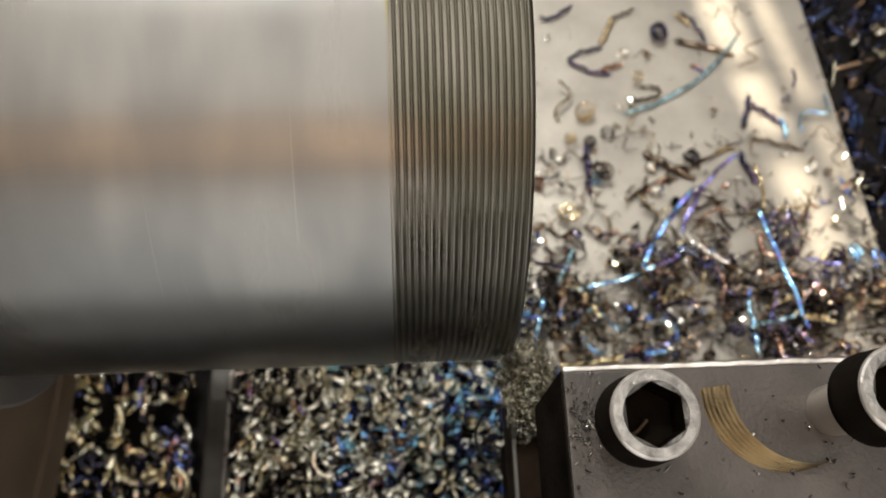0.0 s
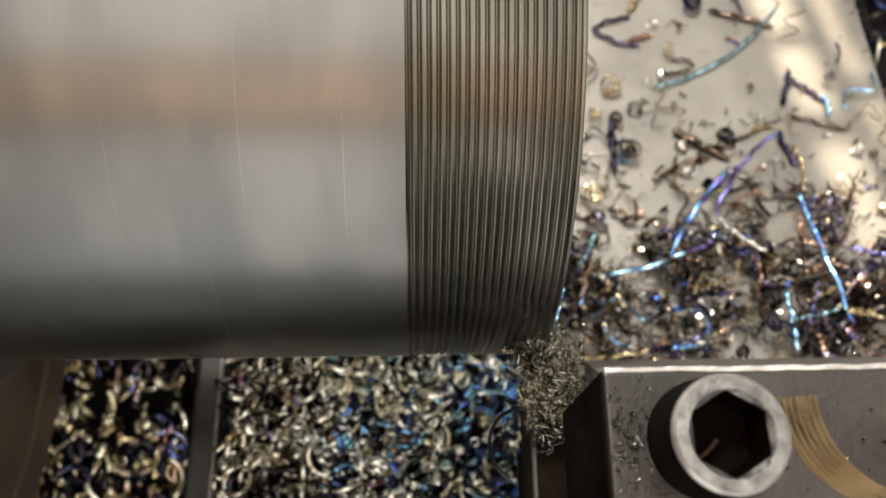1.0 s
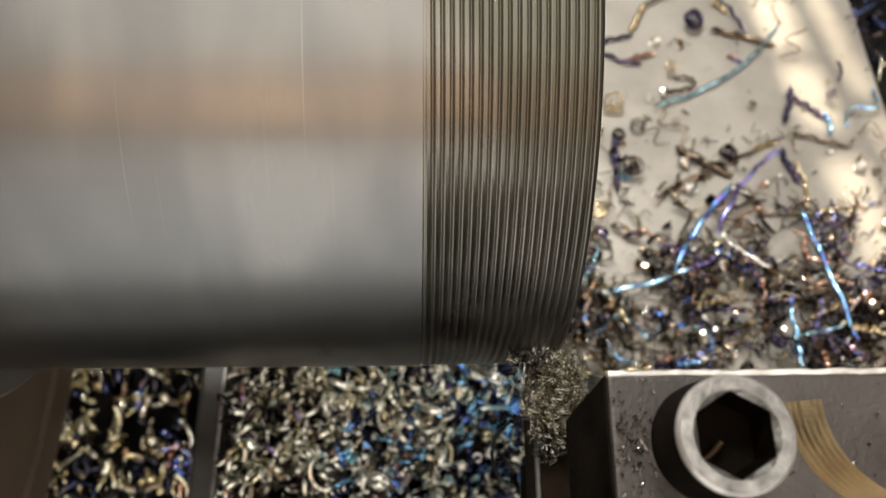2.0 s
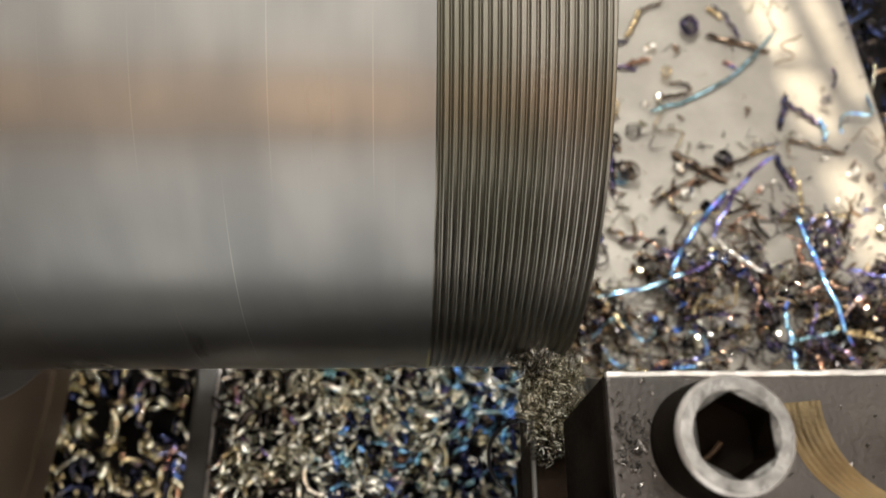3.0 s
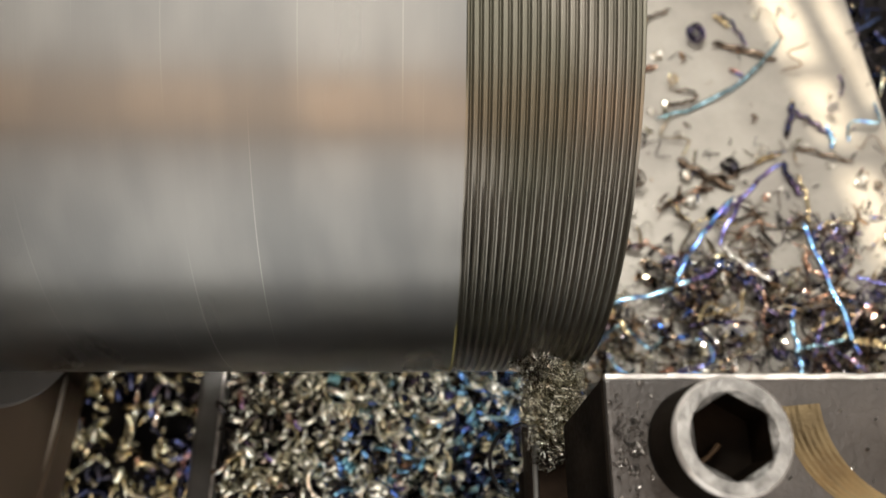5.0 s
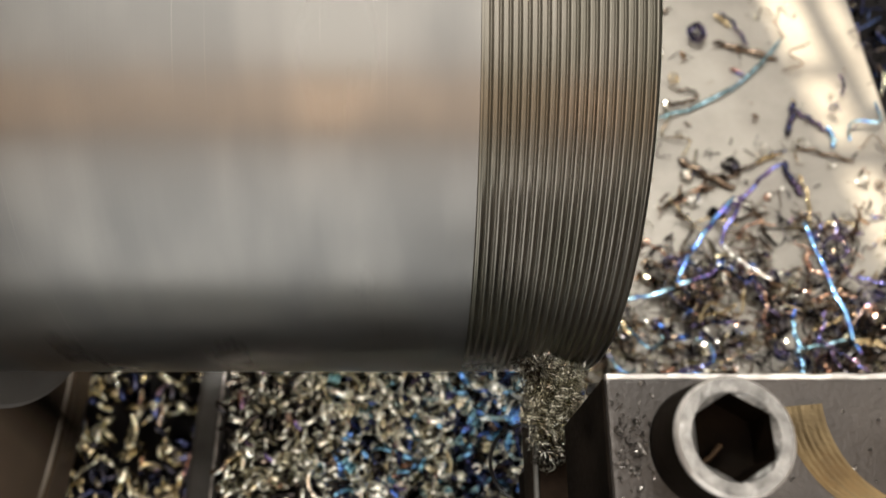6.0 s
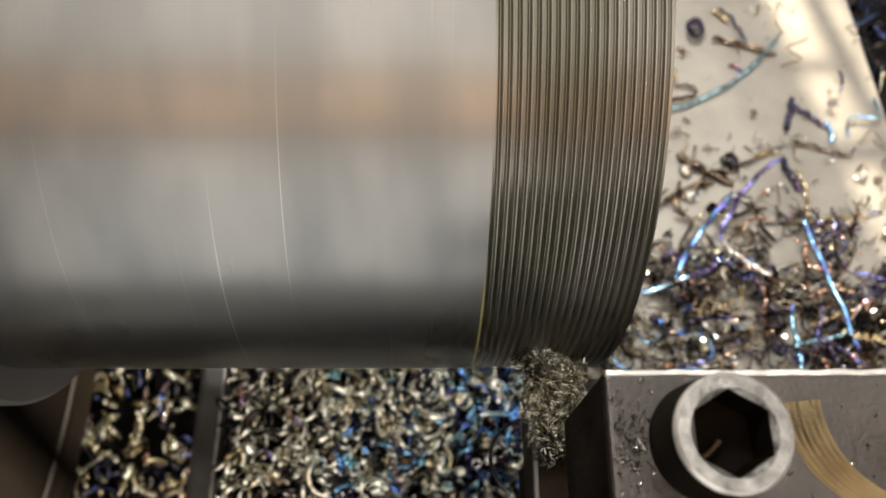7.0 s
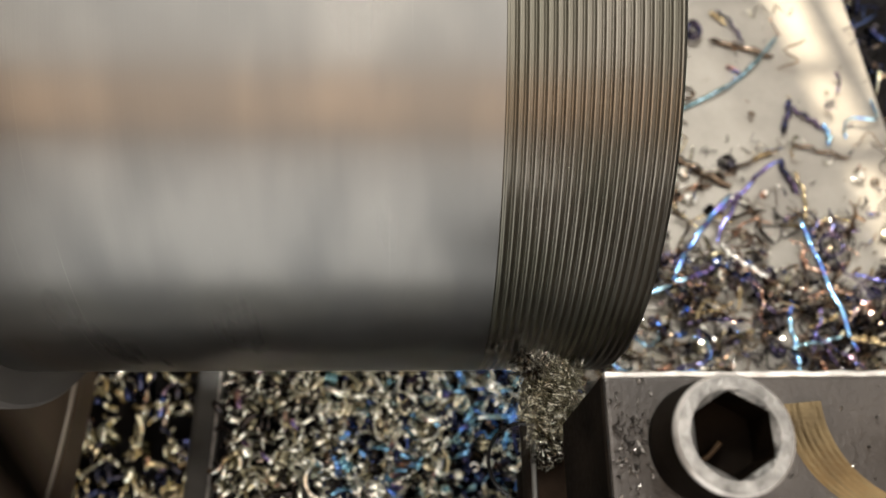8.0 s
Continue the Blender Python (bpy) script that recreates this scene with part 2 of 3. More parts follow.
def spun(profile, count, axis="X"):
    """Surface of revolution of (along, radius) pairs round the x axis, or upright round z."""
    verts, faces = [], []
    for a, r in profile:
        for j in range(count):
            t = 2 * math.pi * j / count
            c, s = r * math.cos(t), r * math.sin(t)
            verts.append((a, c, s) if axis == "X" else (c, s, a))
    for i in range(len(profile) - 1):
        for j in range(count):
            k = (j + 1) % count
            q = (i * count + j, i * count + k, (i + 1) * count + k, (i + 1) * count + j)
            faces.append(q[::-1] if axis == "X" else q)
    return verts, faces


def sweep(path, axis, wide, thick, taper=0.3):
    """Flat strip swept along a path; axis is the way in which the strip is wide."""
    path = np.asarray(path, float)
    n = len(path)
    tang = np.gradient(path, axis=0)
    tang /= np.linalg.norm(tang, axis=1)[:, None] + 1e-12
    side = np.tile(np.asarray(axis, float), (n, 1))
    side -= (side * tang).sum(1)[:, None] * tang
    side /= np.linalg.norm(side, axis=1)[:, None] + 1e-12
    up = np.cross(tang, side)
    s = np.linspace(0, 1, n)
    w = (wide / 2) * np.minimum(1, taper + np.minimum(s, 1 - s) * 6)[:, None]
    h = thick / 2
    rings = np.stack([path + side * w, path + up * h, path - side * w, path - up * h], 1)
    verts = rings.reshape(-1, 3)
    faces = []
    for i in range(n - 1):
        for j in range(4):
            k = (j + 1) % 4
            faces.append((4 * i + j, 4 * i + k, 4 * i + 4 + k, 4 * i + 4 + j))
    faces += [(3, 2, 1, 0), (4 * n - 4, 4 * n - 3, 4 * n - 2, 4 * n - 1)]
    return verts, faces


def curl(rng, size, kind):
    """One chip round its own origin: a comma, a coil or a nearly straight splinter."""
    if kind == "coil":
        turns, r = rng.uniform(1.3, 3.0), size * rng.uniform(0.35, 0.6)
        t = np.linspace(0, turns * 2 * math.pi, int(9 * turns) + 4)
        path = np.stack([r * np.cos(t), r * np.sin(t), t / 6.28 * size * 0.35], 1)
    elif kind == "comma":
        r = size * rng.uniform(0.55, 1.1)
        t = np.linspace(0, rng.uniform(1.0, 3.2), 10)
        path = np.stack([r * np.cos(t) * (1 - 0.06 * t), r * np.sin(t), t * size * rng.uniform(-0.15, 0.15)], 1)
    elif kind == "wisp":
        t = np.linspace(-1, 1, 16)
        a, b = rng.uniform(3, 8), rng.uniform(0, 6)
        path = np.stack([t * size * 2.2, size * 0.7 * np.sin(a * t + b), 0.25 * size * np.cos(a * t * 0.7)], 1)
    else:
        t = np.linspace(-1, 1, 6)
        path = np.stack([t * size * 1.5, 0.2 * size * t * t * rng.uniform(-1.5, 1.5), 0.1 * size * t ** 3], 1)
    return path - path.mean(0)


def heap(name, mat, count, place, size, seed, kinds=(0.6, 0.2), wide=0.45, thick=0.16, wispy=False, flat=1.0, parent=None, smooth=False):
    """Many chips in one mesh. place(rng) gives each one's spot."""
    rng = np.random.default_rng(seed)
    allv, allf, base = [], [], 0
    for _ in range(count):
        spot = place(rng)
        if spot is None:
            continue
        u = rng.random()
        kind = "comma" if u < kinds[0] else "coil" if u < kinds[0] + kinds[1] else "splinter" if not wispy else "wisp"
        s = size * rng.uniform(0.45, 1.35)
        path = curl(rng, s, kind)
        lean = rng.uniform(-1, 1, 2) * 3.14 * flat
        turn = np.array(Euler((lean[0], lean[1], rng.uniform(0, 6.28))).to_matrix())
        v, f = sweep(path, (0, 0, 1), s * wide * rng.uniform(0.5, 1.2), s * thick)
        allv.append(v @ turn.T + np.asarray(spot))
        allf += [tuple(i + base for i in q) for q in f]
        base += len(v)
    return mesh_object(name, np.concatenate(allv), allf, mat, parent, smooth=smooth)


def tray_z(x, y):
    """Height of the sloping tray."""
    return -0.2331 + 0.0221 * x - 0.1458 * y


# ---- room ----
# unseen room; its openings are placed for the light and reflections
def room():
    x0, x1, y0, y1, z0, z1 = -3.2, 3.2, -2.6, 1.5, -1.1, 2.5
    w = 0.2
    tagged(part("floor", block(x0 - w, x1 + w, y0 - w, y1 + w, z0 - 0.2, z0), FLOOR), "stained grey concrete workshop floor", "floor", kind="structure")
    tagged(part("wall_west", block(x0 - w, x0, y0, y1, z0, z1), WALL), "warm plastered workshop wall", "wall", kind="structure")
    tagged(part("wall_east", block(x1, x1 + w, y0, y1, z0, z1), WALL), "warm plastered workshop wall", "wall", kind="structure")
    # wall behind the operator, with a wide window
    ob = tagged(part("wall_south", block(x0 - w, x1 + w, y0 - w, y0, z0, -0.66), PALE), "plastered workshop wall with a wide window", "wall", kind="structure")
    for a, b, c, d in ((x0 - w, x1 + w, 2.26, z1), (x0 - w, -2.32, -0.66, 2.26), (2.92, x1 + w, -0.66, 2.26)):
        part("wall_piece", block(a, b, y0 - w, y0, c, d), WALL, ob)
    # added opaque pane; only the lamp in front of it gives light
    part("frosted_pane", block(-2.318, 2.918, y0 - 0.1, y0 - 0.09, -0.658, 2.258), OPAQUE_WHITE, ob)
    # unseen wall behind the lathe, its slots and bars made to shape the sun streaks
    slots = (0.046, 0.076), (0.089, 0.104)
    ob = tagged(part("wall_north", block(x0 - w, -0.78, y1, y1 + 0.03, z0, z1), WALL), "unseen wall with a high window and slots that shape the sun streaks", "wall", kind="structure")
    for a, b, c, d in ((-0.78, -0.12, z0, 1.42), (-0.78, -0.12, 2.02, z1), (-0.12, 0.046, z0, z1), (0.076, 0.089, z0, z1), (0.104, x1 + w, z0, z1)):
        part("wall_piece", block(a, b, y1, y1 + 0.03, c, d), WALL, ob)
    # bars added across the slots to break the sun streaks
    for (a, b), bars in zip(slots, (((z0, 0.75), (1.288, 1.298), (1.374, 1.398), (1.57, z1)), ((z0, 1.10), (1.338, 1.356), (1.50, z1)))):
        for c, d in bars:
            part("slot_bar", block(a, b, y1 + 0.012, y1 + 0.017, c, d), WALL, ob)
    # opaque pane added so no sun falls through the high opening
    part("frosted_pane", block(-0.778, -0.122, y1 + 0.024, y1 + 0.028, 1.422, 2.018), OPAQUE_WHITE, ob)
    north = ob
    # ceiling with a roof light
    bm = bmesh.new()
    for a, b, c, d in ((x0 - w, x1 + w, y0 - w, -2.54), (x0 - w, x1 + w, -1.30, -1.22), (x0 - w, -2.22, -2.54, -1.30), (3.02, x1 + w, -2.54, -1.30), (x0 - w, x1 + w, 1.32, y1 + w), (x0 - w, -2.22, -1.22, 1.32), (3.02, x1 + w, -1.22, 1.32)):
        b2 = block(a, b, c, d, z1, z1 + 0.15)
        me = bpy.data.meshes.new("tmp")
        b2.to_mesh(me)
        b2.free()
        bm.from_mesh(me)
        bpy.data.meshes.remove(me)
    tagged(part("ceiling", bm, CEIL), "pale workshop ceiling with a roof light", "ceiling", kind="structure")
    # opaque panes added over the roof openings to block the sun
    for n, (c, d) in enumerate(((-1.218, 1.318), (-2.538, -1.302))):
        tagged(part("roof_light_%d" % (n + 1), block(-2.218, 3.018, c, d, z1 + 0.1, z1 + 0.11), OPAQUE_WHITE), "unseen opaque pane that keeps the sun out of the roof opening", "roof light", kind="structure")
    return north


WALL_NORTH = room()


# ---- bar in the lathe ----
def thread_mesh(x0, x1, depth):
    """Screw thread as a helical grid, faded out towards the run-out groove and the chamfered end."""
    shape = [(0.0, 0.99), (0.03, 1.05), (0.06, 1.05), (0.09, 0.99), (0.38, 0.95), (0.43, 0.86), (0.60, 0.06), (0.645, 0.0), (0.70, 0.04), (0.88, 0.86), (0.94, 0.96)]
    segs = 240
    turns = int((x1 - x0) / PITCH) + 3
    cols = [(k + u, h) for k in range(-1, turns) for u, h in shape]
    verts, faces = [], []
    for j in range(segs + 1):
        t = 2 * math.pi * j / segs
        for u, h in cols:
            x = min(max(x0 + PITCH * (u + j / segs - 1), x0), x1)
            fade = min(1, (x - x0) / 0.0006)
            drop = depth * (1 - h) * fade + max(0, 0.0009 - (x1 - x)) * 0.8
            r = R - 0.00015 - drop
            verts.append((x, r * math.cos(t), r * math.sin(t)))
    n = len(cols)
    for j in range(segs):
        for i in range(n - 1):
            faces.append((j * n + i, (j + 1) * n + i, (j + 1) * n + i + 1, j * n + i + 1))
    return verts, faces


def workpiece():
    ob = new("steel_workpiece")
    tagged(ob, "turned bright steel bar with a freshly cut screw thread", "workpiece")
    x_thread, x_end = -0.00354, 0.03432
    v, f = spun([(-0.1322, R), (-0.08, R), (-0.04, R), (x_thread, R)], 256)
    mesh_object("turned_shank", v, f, STEEL_BAR, ob, "smooth grey turned surface", True)
    v, f = thread_mesh(x_thread, x_end, 0.00072)
    mesh_object("screw_thread", v, f, STEEL_THREAD, ob, "fine-pitch oily screw thread", True)
    v, f = spun([(x_end, R - 0.0018), (x_end, R * 0.72), (x_end - 0.05, R * 0.72)], 128)
    mesh_object("bored_end", v, f, STEEL_BAR, ob, "faced and bored end", False)
    # oily run-out groove, bright with cutting oil over part of the turn
    vs, fs = [], []
    for k in range(33):
        t = radians(10 + 90 * k / 32)
        for x, r in ((x_thread - 0.0002, R + 0.00002), (x_thread, R + 0.00010), (x_thread + 0.0004, R + 0.00002)):
            vs.append((x, r * math.cos(t), r * math.sin(t)))
    for k in range(32):
        for i in range(2):
            fs.append((3 * k + i, 3 * k + 3 + i, 3 * k + 4 + i, 3 * k + 1 + i))
    mesh_object("oil_film", vs, fs, OIL, ob, "yellow film of cutting oil at the thread run-out", True)
    c = 1.12 * R
    v, f = spun([(-0.1322, R * 0.98), (-0.1322, c - 0.0012), (-0.1334, c), (-0.2, c), (-0.2, R * 0.5)], 160)
    mesh_object("collar", v, f, COLLAR, ob, "wider unthreaded collar", False)
    return ob


def arc_strip(x0, x1, r0, r1, t0, t1, count=16):
    """Curved bar round x between two radii, from angle t0 to t1 in degrees."""
    bm = bmesh.new()
    rows = []
    for k in range(count + 1):
        t = radians(t0 + (t1 - t0) * k / count)
        rows.append([bm.verts.new((x, r * math.cos(t), r * math.sin(t))) for x, r in ((x0, r0), (x1, r0 + 0.0006), (x1, r1 - 0.0006), (x0, r1))])
    for a, b in zip(rows, rows[1:]):
        for i in range(4):
            bm.faces.new((a[i], a[(i + 1) % 4], b[(i + 1) % 4], b[i]))
    bm.faces.new(rows[0][::-1])
    bm.faces.new(rows[-1])
    return bm


def chuck():
    ob = new("lathe_chuck")
    tagged(ob, "large oily brown four-jaw lathe chuck, turning", "chuck")
    xf, rc = -0.2315, 3.88 * R
    v, f = spun([(xf - 0.1, 0.03), (xf - 0.1, rc), (xf - 0.006, rc), (xf, rc - 0.006), (xf, rc - 0.03), (xf - 0.002, rc - 0.032), (xf - 0.002, 1.25 * R), (xf, 1.2 * R), (xf, 0.03)], 160)
    mesh_object("chuck_body", v, f, CHUCK, ob)
    for k in range(4):
        turn = Matrix.Rotation(math.pi / 2 * k, 4, "X")
        j = part("jaw", block(xf - 0.004, xf + 0.012, 1.16 * R, 1.62 * R, -0.030, 0.030, 0.003), JAW, ob)
        j.matrix_basis = turn
        part("jaw_step", block(xf + 0.0122, xf + 0.052, 1.125 * R, 1.45 * R, -0.026, 0.026, 0.003), JAW, j)
        # solid dark bar; its colour gives the shade of an open slot
        part("jaw_slot", block(xf - 0.0015, xf + 0.0006, 1.7 * R, rc - 0.004, -0.0155, 0.0155), SHADE_BLACK, j, "dark bar that paints in the shade of a jaw slot")
        for t0, t1 in ((-9, -3.1), (3.1, 26)):
            part("rubbed_step", arc_strip(xf + 0.0005, xf + 0.0016, 3.395 * R, 3.438 * R, t0, t1), EDGE, j, "bright rubbed step of the chuck face")
        part("jaw_screw", block(xf + 0.001, xf + 0.006, rc - 0.03, rc - 0.012, -0.010, 0.010, 0.003), SHADE_BLACK, j)
    return ob


BAR = workpiece()
CHUCK_THING = chuck()


# ---- tool post, tool and screws ----
def socket_screw(place, top, seat, turn):
    """Hexagon socket head screw standing partly out of its hole."""
    r, high, flat = 0.0093, 0.0122, 0.0057
    ob = new("clamp_screw")
    count = 48
    verts, faces = [], []
    loops = []

    def ring(radius, z, hexa=False):
        base = len(verts)
        for j in range(count):
            t = 2 * math.pi * j / count
            q = radius
            if hexa:
                a = (t - radians(turn)) % (math.pi / 3) - math.pi / 6
                q = radius / math.cos(a)
            verts.append((q * math.cos(t), q * math.sin(t), z))
        loops.append(base)

    ring(r * 0.62, -high - (top - high - seat) - 0.02)
    ring(r * 0.62, -high)
    # flared base widens the dark side to imitate shadow round the head
    ring(r * 1.06, -high)
    ring(r * 1.06, -high + 0.0020)
    ring(r, -0.0011)
    ring(r * 0.985, -0.00045)
    ring(r * 0.94, 0.0)
    ring(flat * 1.20, 0.0)
    ring(flat * 1.03, -0.0009, True)
    ring(flat, -0.0012, True)
    ring(flat, -0.0088, True)
    ring(0.00002, -0.0098)
    for a, b in zip(loops, loops[1:]):
        for j in range(count):
            k = (j + 1) % count
            faces.append((a + j, a + k, b + k, b + j))
    cut = loops[4]
    neck = loops[1]
    # neck steel brighter than the head face, to carry the light on it
    mesh_object("screw_neck", verts[:neck + count], [q for q in faces if max(q) < neck + count], EDGE, ob, "worn grey neck, its lit look put into a bright tone")
    # head side painted near-black for the shade on it
    mesh_object("head_side", verts[neck:cut + count], [tuple(i - neck for i in q) for q in faces if min(q) >= neck and max(q) < cut + count], SHADE_BLACK, ob, "head side, shade put into its near-black colour")
    face = loops[6]
    mesh_object("head_rim", verts[cut:face + count], [tuple(i - cut for i in q) for q in faces if min(q) >= cut and max(q) < face + count], DULL_EDGE, ob, "bright rubbed rim of the head")
    mesh_object("screw_head", verts[face:loops[8] + count], [tuple(i - face for i in q) for q in faces if min(q) >= face and max(q) < loops[8] + count], SCREW, ob, "worn grey socket head face")
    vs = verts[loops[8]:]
    # socket walls and floor painted as dark as their shade
    mesh_object("hex_socket", vs, [tuple(i - loops[8] for i in q) for q in faces if min(q) >= loops[8]], SOCKET, ob, "hexagon socket, recess shade put into its near-black colour")
    for p in ob.children:
        for poly in p.data.polygons:
            poly.use_smooth = abs(poly.normal.z) < 0.5 and not p.name.startswith("hex_socket")
    ob.matrix_basis = Matrix.Translation((*place, top))
    return ob


def tool_post():
    ob = new("tool_post")
    tagged(ob, "brown-grey steel square tool post, scuffed", "tool post")
    zt = 0.8903 * R
    x0, x1, y0, y1 = 0.402 * R, 2.75 * R, -3.6 * R, -1.205 * R
    # sides darker than the top plate: their shade is in the colour
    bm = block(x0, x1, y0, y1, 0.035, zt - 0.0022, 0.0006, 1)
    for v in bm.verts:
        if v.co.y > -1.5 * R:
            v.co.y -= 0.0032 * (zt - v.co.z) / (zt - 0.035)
    part("clamp_block", bm, SHADE_BLACK, ob, "block sides, shade put into their near-black colour")
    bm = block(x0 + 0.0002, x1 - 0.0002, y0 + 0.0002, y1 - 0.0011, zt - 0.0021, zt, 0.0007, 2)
    part("ground_top", bm, POST, ob, "brown-grey scuffed top in the lighter post tone")
    bm = block(x0 + 0.0003, x1 - 0.0003, y1 - 0.0013, y1 + 0.0001, zt - 0.0021, zt - 0.0003, 0.0005, 3)
    bmesh.ops.subdivide_edges(bm, edges=[e for e in bm.edges if abs((e.verts[0].co - e.verts[1].co).x) > 0.1], cuts=160)
    for v in bm.verts:
        k = noise.noise((v.co.x * 260, v.co.z * 500, 0)) + 0.6 * noise.noise((v.co.x * 900, 3, v.co.y * 900))
        v.co.y += 0.00022 * k
        v.co.z += 0.00022 * k
    part("worn_edge", bm, DULL_EDGE, ob, "bright rubbed and nicked far edge", True)
    # flank on the workpiece side, running out downwards
    bm = bmesh.new()
    top = [bm.verts.new(p) for p in ((x0 + 0.0006, y1 - 0.0012, zt - 0.0024), (x1, y1 - 0.0012, zt - 0.0024))]
    low = [bm.verts.new(p) for p in ((0.0660, -0.0768, -0.08), (x1, -0.0768, -0.08))]
    back = [bm.verts.new(p) for p in ((0.0660, -0.1200, -0.08), (x1, -0.1200, -0.08), (x1, -0.1200, zt - 0.0024), (x0 + 0.0006, -0.1200, zt - 0.0024))]
    for q in ((top[1], top[0], low[0], low[1]), (low[1], low[0], back[0], back[1]), (back[0], low[0], top[0], back[3]), (back[2], top[1], low[1], back[1]), (back[1], back[0], back[3], back[2]), (top[0], top[1], back[2], back[3])):
        bm.faces.new(q)
    part("post_flank", bm, FLANK, ob, "brown-grey sloping flank")
    part("post_core", block(1.1 * R, x1 - 0.004, y0 + 0.004, -1.9 * R, -0.9 * R, 0.0348, 0.002), SHADE_BLACK, ob)
    part("slot_floor", block(x0 + 0.012, x1, y0, -1.5 * R, -1.1 * R, -0.42 * R, 0.002), SHADE_BLACK, ob)
    # crescent-shaped turned step between two arcs, its face leaning out, ending in a thin tail
    bm = bmesh.new()
    outer, inner = (0.976 * R, -1.290 * R, 0.2096 * R), (1.034 * R, -1.281 * R, 0.199 * R)
    rows = []
    for k in range(65):
        u = k / 64
        a, b = radians(176 + 104 * u), radians(178 + 110 * u)
        p = Vector((outer[0] + outer[2] * math.cos(a), outer[1] + outer[2] * math.sin(a), zt + 0.0001))
        q = Vector((inner[0] + inner[2] * math.cos(b), inner[1] + inner[2] * math.sin(b), zt + 0.0030))
        pts = [bm.verts.new(p)]
        for i in range(13):
            w = 0.03 + 0.94 * i / 12
            c = p.lerp(q, w)
            c.z += 0.000028 * (1 if i % 2 else -1) + 0.00006 * noise.noise((i * 3.1, u * 9, 1))
            pts.append(bm.verts.new(c))
        pts.append(bm.verts.new((q.x, q.y, zt + 0.0001)))
        rows.append(pts)
    for a, b in zip(rows, rows[1:]):
        for i in range(14):
            bm.faces.new((a[i], b[i], b[i + 1], a[i + 1]))
    bm.faces.new(rows[0])
    bm.faces.new(rows[-1][::-1])
    part("turned_step", bm, BRASSY, ob, "brass-coloured curved turned step")
    for place, top, turn in (((0.563 * R, -1.366 * R), 1.142 * R, 31), ((1.11 * R, -1.347 * R), 1.24 * R, 20), ((1.72 * R, -1.36 * R), 1.15 * R, 40)):
        s = socket_screw(place, top, zt, turn)
        s.parent = ob
    return ob


def threading_tool():
    ob = new("threading_tool")
    tagged(ob, "dark ground steel threading tool under the clamp", "cutting tool")
    x0, x1, yb, yn = 0.372 * R, 0.535 * R, -3.2 * R, -0.972 * R
    bm = bmesh.new()
    top = [(x0, yb), (x1, yb), (x1, -1.06 * R), (x1 - 0.0012, -1.01 * R), (0.455 * R, -1.005 * R), (0.42 * R, yn), (0.40 * R, -1.01 * R), (x0, -1.07 * R)]
    a = [bm.verts.new((x, y, 0)) for x, y in top]
    b = [bm.verts.new((x + (0.0008 if x < 0.4 * R else -0.0008), y - 0.002 if y > -2 * R else y, -0.022)) for x, y in top]
    bm.faces.new(a)
    bm.faces.new(b[::-1])
    for i in range(len(top)):
        k = (i + 1) % len(top)
        bm.faces.new((a[k], a[i], b[i], b[k]))
    bmesh.ops.bevel(bm, geom=[e for e in bm.edges if e.calc_length() > 0.004], offset=0.0003, segments=1, affect="EDGES")
    part("tool_shank", bm, TOOL, ob)
    part("ground_edge", block(x0 + 0.0002, x0 + 0.0016, -1.9 * R, -1.10 * R, 0.0002, 0.0012, 0.0003, 1), RAIL, ob, "grey ground edge of the shank")
    part("packing_strip", block(x0 + 0.001, x1 + 0.004, yb, -1.3 * R, -0.42 * R, -0.0225, 0.0005), SHADE_BLACK, ob)
    return ob


def glint_strip():
    """Added brown strip that paints the glint in the first screw's socket."""
    t = np.linspace(-1, 1, 8)
    path = np.stack([0.0018 * t, 0.0015 * t + 0.0004 * t * t, 0.0003 * t], 1)
    v, f = sweep(path, (0, 0, 1), 0.0022, 0.0009, 0.7)
    ob = mesh_object("fallen_chip", v, f, GLINT_TONE, smooth=True)
    ob.location = (0.545 * R, -1.392 * R, 1.142 * R - 0.0080)
    return tagged(ob, "added brown strip for the glint in the screw socket", "swarf")


tool_post()
glint_strip()
threading_tool()


def tuft(name, centre, spread, count, seed, label, mat, reach=0.0062):
    """Nest of hair-fine chips."""
    rng = np.random.default_rng(seed)
    allv, allf, base = [], [], 0
    for _ in range(count):
        p = rng.normal(0, 0.42, 3)
        p *= min(1, 1.0 / (np.linalg.norm(p) + 1e-9))
        spot = np.asarray(spread) * p
        s = reach * rng.uniform(0.4, 1.2)
        path = curl(rng, s * 0.42, ("comma", "coil", "wisp")[rng.integers(3)])
        turn = np.array(Euler(rng.uniform(0, 6.28, 3)).to_matrix())
        v, f = sweep(path, (0, 0, 1), rng.uniform(0.00009, 0.00016), 0.00009, 0.8)
        allv.append(v @ turn.T + spot)
        allf += [tuple(i + base for i in q) for q in f]
        base += len(v)
    ob = mesh_object(name, np.concatenate(allv), allf, mat)
    ob.location = centre
    return tagged(ob, label, "swarf", kind="stuff")


tuft("swarf_tuft", (0.445 * R, -1.10 * R, 0.004), (0.0092, 0.0150, 0.0052), 3400, 5, "silvery nest of hair-fine chips on the tool", FUZZ, 0.0036)
tuft("swarf_tuft", (0.42 * R, -1.24 * R, 0.002), (0.0050, 0.0080, 0.0040), 700, 6, "brownish hair-fine chips along the tool shank", FUZZ_DARK, 0.0036)
NOSE_TUFT = tuft("swarf_tuft", (0.375 * R, -1.0 * R, 0.006), (0.0066, 0.0064, 0.0060), 1100, 7, "dark fine chips curling off the cutting edge", FUZZ_DARK, 0.0036)


